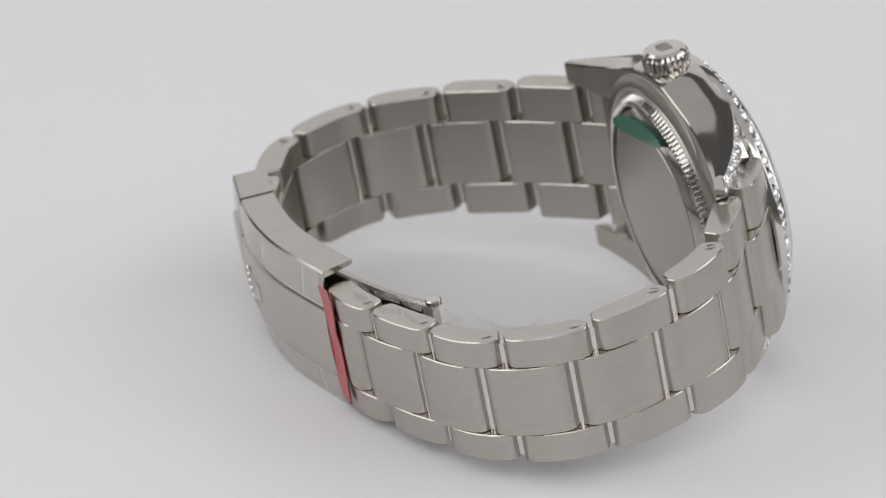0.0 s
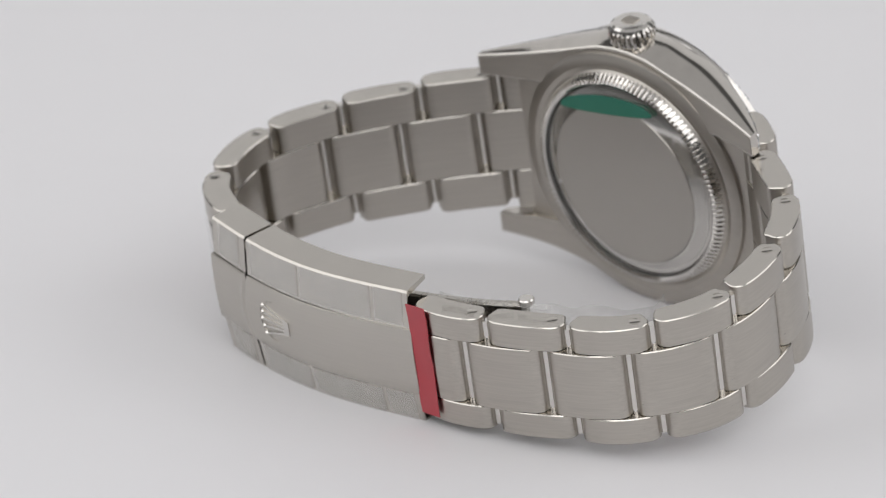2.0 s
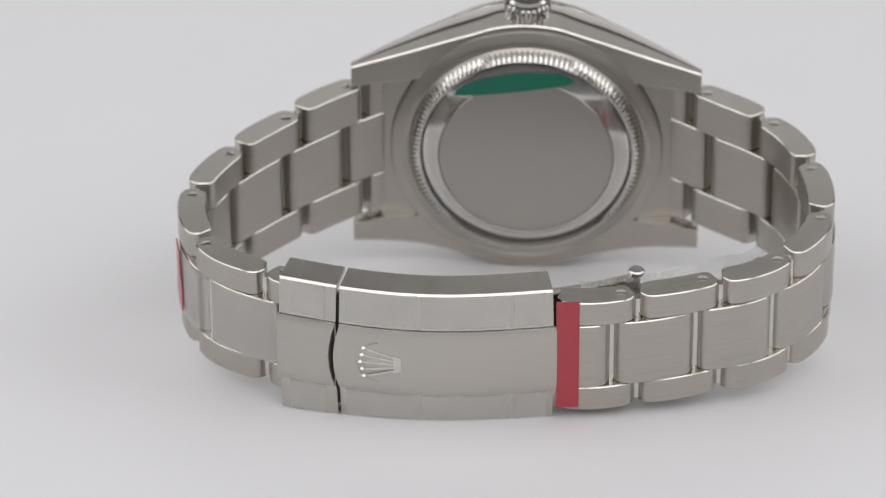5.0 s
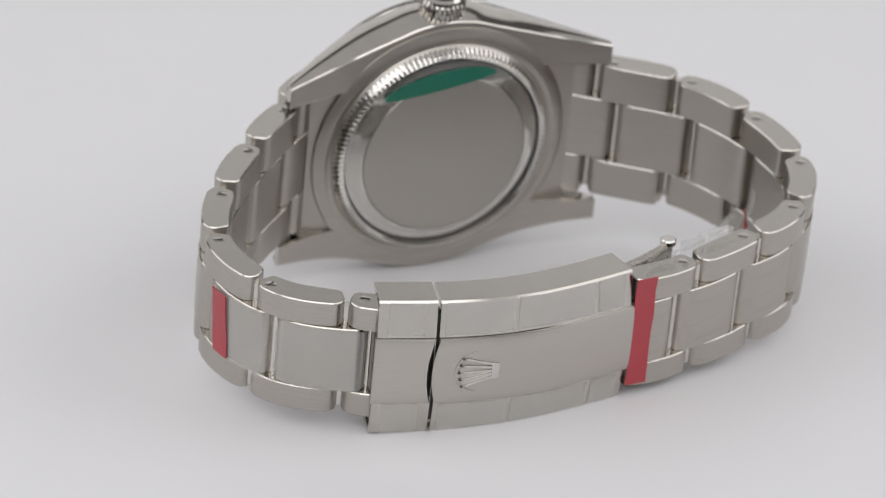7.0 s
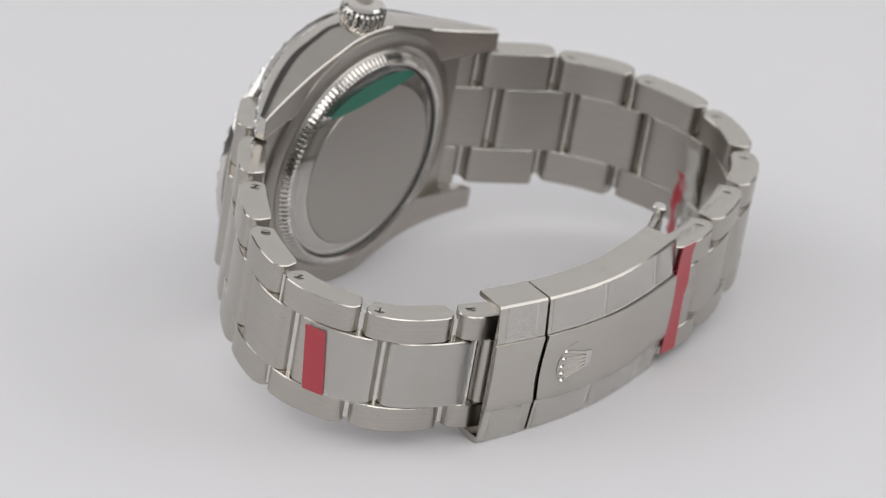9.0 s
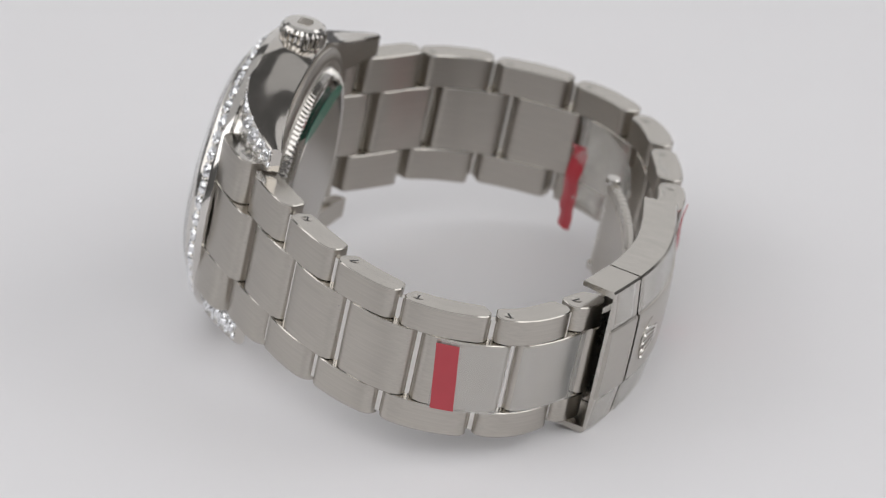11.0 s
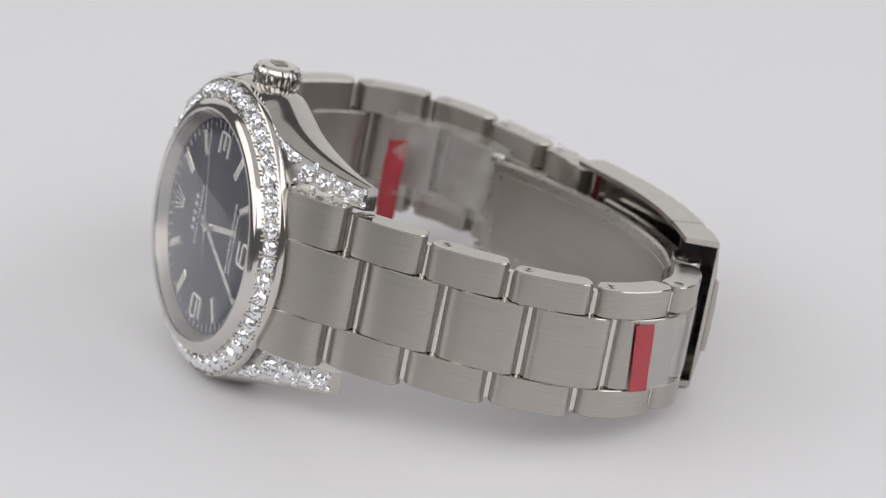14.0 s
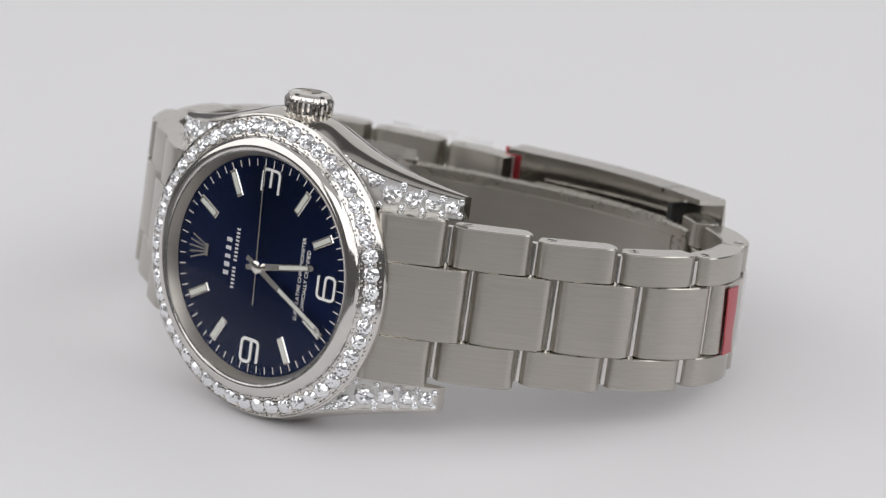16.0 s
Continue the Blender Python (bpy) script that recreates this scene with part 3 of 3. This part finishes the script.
    glassy = part("crystal", bm, CRYSTAL, watch, "clear flat crystal over the dial", Matrix.Diagonal((1, 1.005, 1.005, 1)), sharp=30)
    glassy.visible_shadow = False
    return second


second_hand = build_dial()


# ---- the clasp ----
CLASP = [(-53.9, -4.8), (-55.2, 2.0), (-55.9, 8.0), (-55.8, 14.0), (-54.9, 20.3), (-53.3, 27.2)]
CLASP_Z, CLASP_H = 0.65, 9.15
fine_clasp, marks_clasp = spline(CLASP)


def along(fine, s0, s1, section, n, side=-1, zc=0.0, lean=0.02):
    """Loops of a section of (out, z) carried along a curve."""
    loops = []
    for i in range(n + 1):
        p, t = on_curve(fine, s0 + (s1 - s0) * i / n)
        out = Vector((t.y, -t.x)) * side
        loops.append([(p.x + out.x * o, p.y + out.y * o, z + zc + lean * (p.y - 11.0)) for o, z in section])
    return loops


def bow(loop):
    """Bow the middle of an end loop towards the lock, as the cover and the lock meet in a curve."""
    return [(x, y + 0.75 * max(0.0, 1 - ((z - CLASP_Z) / 4.4) ** 2), z) for x, y, z in loop]


def shell(h, depth):
    c = 4.45
    return [(-depth, -h), (-0.85, -h), (-0.62, -h + 0.25), (-0.12, -c - 0.1), (0.0, -c + 0.1), (0.0, c - 0.1), (-0.12, c + 0.1), (-0.62, h - 0.25), (-0.85, h), (-depth, h),
            (-depth, h - 0.6), (-0.75, h - 0.8), (-0.75, -h + 0.8), (-depth, -h + 0.6)]


def build_clasp():
    total = marks_clasp[-1]
    joint = marks_clasp[4]
    half = [(-0.2, 4.45), (0.12, 4.4), (0.22, 4.25)] + [(0.22 + 0.16 * (1 - (z / 4.25) ** 2), z) for z in (3.0, 1.5)]
    panel_section = [(o, -z) for o, z in half] + [(0.38, 0.0)] + half[::-1]
    bm = bmesh.new()
    lp = along(fine_clasp, 0, joint - 0.2, shell(CLASP_H, 4.8), 24, zc=CLASP_Z)
    rings(bm, lp[:-1] + [bow(lp[-1])])
    clasp = part("clasp_cover", bm, EDGE, watch, "polished and brushed steel folding clasp cover", sharp=22)
    bm = bmesh.new()
    lp = along(fine_clasp, -0.35, joint - 0.3, panel_section, 24, zc=CLASP_Z)
    rings(bm, lp[:-1] + [bow(lp[-1])])
    part("center_panel", bm, PANEL, clasp, "satin-brushed middle panel")
    bm = bmesh.new()
    lp = along(fine_clasp, joint + 0.2, total, shell(CLASP_H + 0.05, 4.8), 8, zc=CLASP_Z)
    rings(bm, [bow(lp[0])] + lp[1:])
    lock = part("safety_lock", bm, EDGE, watch, "polished steel flip-lock end of the clasp", sharp=22)
    bm = bmesh.new()
    lp = along(fine_clasp, joint + 0.3, total + 0.25, panel_section, 8, zc=CLASP_Z)
    rings(bm, [bow(lp[0])] + lp[1:])
    part("center_panel", bm, PANEL, lock, "satin-brushed middle panel")
    # dark block whose colour stands in for shade between cover and lock
    bm = bmesh.new()
    rings(bm, along(fine_clasp, joint - 0.4, joint + 0.4, [(-3.2, -7.2), (-0.7, -7.2), (-0.7, 7.2), (-3.2, 7.2)], 2, zc=CLASP_Z))
    part("joint_shade", bm, DARK, clasp, "dark block in place of the shade in the joint")
    # plain relief in a shallow ring
    p, t = on_curve(fine_clasp, joint - 5.2)
    out = Vector((-t.y, t.x))
    frame_m = at(p.x + out.x * 0.36, p.y + out.y * 0.36, CLASP_Z, (Vector((0, 0, 1)), Vector((-t.x, -t.y, 0)), Vector((0, 0, 1)).cross(Vector((-t.x, -t.y, 0)))))
    if (frame_m.to_3x3() @ Vector((0, 0, 1))).dot(Vector((out.x, out.y, 0))) < 0:
        frame_m = frame_m @ Matrix.Rotation(math.pi, 4, "X")
    sgn = 1 if (frame_m.to_3x3() @ Vector((0, 1, 0))).y < 0 else -1
    for k in (-2, -1, 0, 1, 2):
        bm = bmesh.new()
        top, w = 2.0 - 0.2 * abs(k), 0.13
        rings(bm, [[(k * 0.46 - w, sgn * 1.5, z), (k * 0.46 + w, sgn * 1.5, z), (k * 0.92 + w, -sgn * top, z), (k * 0.92 - w, -sgn * top, z)] for z in (-0.05, 0.14)])
        bead(bm, (k * 0.97, -sgn * (top + 0.4), 0.06), 0.3)
        part("relief_ray", bm, POLISHED, clasp, "", frame_m)
    bm = bmesh.new()
    rings(bm, [[(-1.15, sgn * 1.5, z), (1.15, sgn * 1.5, z), (0.95, sgn * 2.4, z), (-0.95, sgn * 2.4, z)] for z in (-0.05, 0.14)])
    part("relief_foot", bm, POLISHED, clasp, "", frame_m)
    bm = bmesh.new()
    loops = []
    for i in range(33):
        a = math.pi * (0.05 + 0.9 * i / 32)
        c, q = math.cos(a), -sgn * math.sin(a)
        loops.append([(r * c, 0.2 * sgn + 1.12 * r * q, z) for r, z in ((2.72, -0.2), (2.72, 0.03), (2.84, 0.03), (2.84, -0.2))])
    rings(bm, loops)
    part("relief_ring", bm, INNER, clasp, "fine engraved arc", frame_m)
    # clear foil patches on the polished flanks
    for s0, s1, base in ((0.8, 4.6, clasp), (5.2, 15.5, clasp), (16.0, joint - 0.8, clasp), (joint + 1.6, total - 1.2, lock)):
        for z in (1, -1):
            z0, z1 = 4.75, CLASP_H - 0.1
            sec = [(-0.10, z * z0), (-0.50, z * z1), (-0.56, z * z1), (-0.16, z * z0)]
            bm = bmesh.new()
            lp = along(fine_clasp, s0, s1, sec, 14, zc=CLASP_Z)
            rings(bm, lp)
            for v in bm.verts:
                q = noise.noise(v.co * 0.55)
                v.co += Vector((-0.09 - 0.05 * q, 0.12 * q, 0.10 * noise.noise(v.co * 0.9)))
            part("protective_foil", bm, FILM, base, "clear protective foil patch", sharp=60)
    # folding blade inside
    blade_line = [(-43.6, -14.4), (-46.2, -9.0), (-48.6, -1.8), (-50.3, 6.0), (-50.8, 13.0), (-50.2, 19.0), (-48.6, 24.0), (-47.7, 26.0)]
    fine, marks = spline(blade_line)
    h = 6.2
    bm = bmesh.new()
    rings(bm, along(fine, 0, marks[-1], [(-0.55, -h + 0.3), (-0.25, -h), (0.35, -h), (0.55, -h + 0.3), (0.55, h - 0.3), (0.35, h), (-0.25, h), (-0.55, h - 0.3)], 40, zc=0.1))
    blade = part("folding_blade", bm, INNER, watch, "curved steel folding blade inside the clasp", sharp=30)
    bm = bmesh.new()
    rings(bm, along(fine, 1.6, marks[-1] - 3, [(-0.5, -h + 1.4), (-0.70, -h + 1.5), (-0.70, h - 1.5), (-0.5, h - 1.4)], 30, zc=0.1))
    part("blade_panel", bm, SATIN, blade)
    for z in (h - 0.7, -h):
        bm = bmesh.new()
        rings(bm, [[(r * math.cos(a), r * math.sin(a), zz) for a in (2 * math.pi * i / 20 for i in range(20))] for r, zz in ((0.85, 0), (0.95, 0.15), (0.95, 0.7), (0.8, 0.85))])
        part("hinge_knuckle", bm, POLISHED, blade, "", at(-43.6, -14.2, z))
    line2 = [(-52.6, -1.5), (-53.4, 5.0), (-53.3, 12.0), (-52.2, 20.0), (-50.4, 26.0)]
    fine2, marks2 = spline(line2)
    bm = bmesh.new()
    rings(bm, along(fine2, 0, marks2[-1], [(-0.4, -5.6), (0.4, -5.6), (0.4, 5.6), (-0.4, 5.6)], 24, zc=0.1))
    part("spring_blade", bm, INNER, watch, "inner steel blade of the clasp")


build_clasp()


# ---- tapes and foil ----
def strip(name, fine, s0, s1, z0, z1, side, mat, label, lift=0.16, thick=0.1, wave=0.0, parent=None, shear=0.0):
    bm = bmesh.new()
    n = max(6, int((s1 - s0) * 2))
    rows = 8
    loops = []
    for i in range(n + 1):
        lp = []
        for o, order in ((lift + thick, range(rows + 1)), (lift, range(rows, -1, -1))):
            for k in order:
                z = z0 + (z1 - z0) * k / rows
                p, t = on_curve(fine, s0 + (s1 - s0) * i / n + shear * z)
                out = Vector((t.y, -t.x)) * side
                w = wave * noise.noise(Vector((p.x * 0.35, p.y * 0.35, z * 0.4)))
                lp.append((p.x + out.x * (o + w), p.y + out.y * (o + w), z + LIFT + w * 0.5))
        loops.append(lp)
    rings(bm, loops)
    return part(name, bm, mat, parent or watch, label, sharp=50)


strip("red_tape", fine12, 0.05, 2.8, -6.8, 8.0, 1, RED, "glossy red tape strip across the bracelet", PROUD + 0.45, 0.12, 0.25)
strip("red_tape", fine6, marks6[3] - 4.95, marks6[3] - 2.45, -4.4, 3.75, -1, RED, "glossy red tape tag on a link", PROUD + 0.4, 0.14, 0.12, shear=0.1)
strip("protective_foil", fine6, marks6[2] + 0.7, marks6[3] - 2.6, -4.4, 4.2, -1, FILM, "clear protective foil on a link", PROUD + 0.34, 0.03, 0.08)
strip("protective_foil", fine6, marks6[1] + 0.6, marks6[2] - 0.5, -4.2, 4.2, -1, FILM, "clear protective foil on a link", PROUD + 0.34, 0.03, 0.08)


def loose_wrap():
    """Crumpled clear wrap and the red tag that hangs from it, inside the bracelet."""
    line, _ = spline([(-45.5, -15.0), (-44.2, -20.0), (-41.0, -24.8), (-37.2, -28.2), (-33.0, -30.4)])
    strip("clear_wrap", line, 0, 17.5, -4.5, 6.4, -1, PLASTIC, "crumpled clear plastic wrap", 0.0, 0.04, 1.3)
    tag, _ = spline([(-35.6, -28.9), (-36.3, -28.2), (-37.0, -27.9), (-37.9, -27.0)])
    strip("red_tape", tag, 0, 2.4, -8.6, 2.9, -1, RED, "curled red tape tag hanging from the wrap", 0.0, 0.1, 0.8)
    # wisps on the top edges of the first links
    for s0, s1, z in ((3.0, 7.5, 7.9), (8.5, 12.5, 8.0), (13.0, 17.0, 8.1)):
        strip("clear_wrap", fine12, s0, s1, z, z + 0.7, 1, PLASTIC, "torn wisp of clear wrap", -THICK + 0.3, 0.05, 0.9)


loose_wrap()


def motions():
    walk(turntable_disc, [(0.5 * i, Matrix.Rotation(radians(SPIN * 0.5 * i), 4, "Z")) for i in range(33)])
    walk(watch, [(0.5 * i, Matrix.Rotation(radians(SPIN * 0.5 * i), 4, "Z") @ REST) for i in range(33)])
    walk(second_hand, [(0.5 * i, hand_pose(87.0 + 6.0 * (0.5 * i - 16.0), DIAL_X + 0.85)) for i in range(33)])


motions()
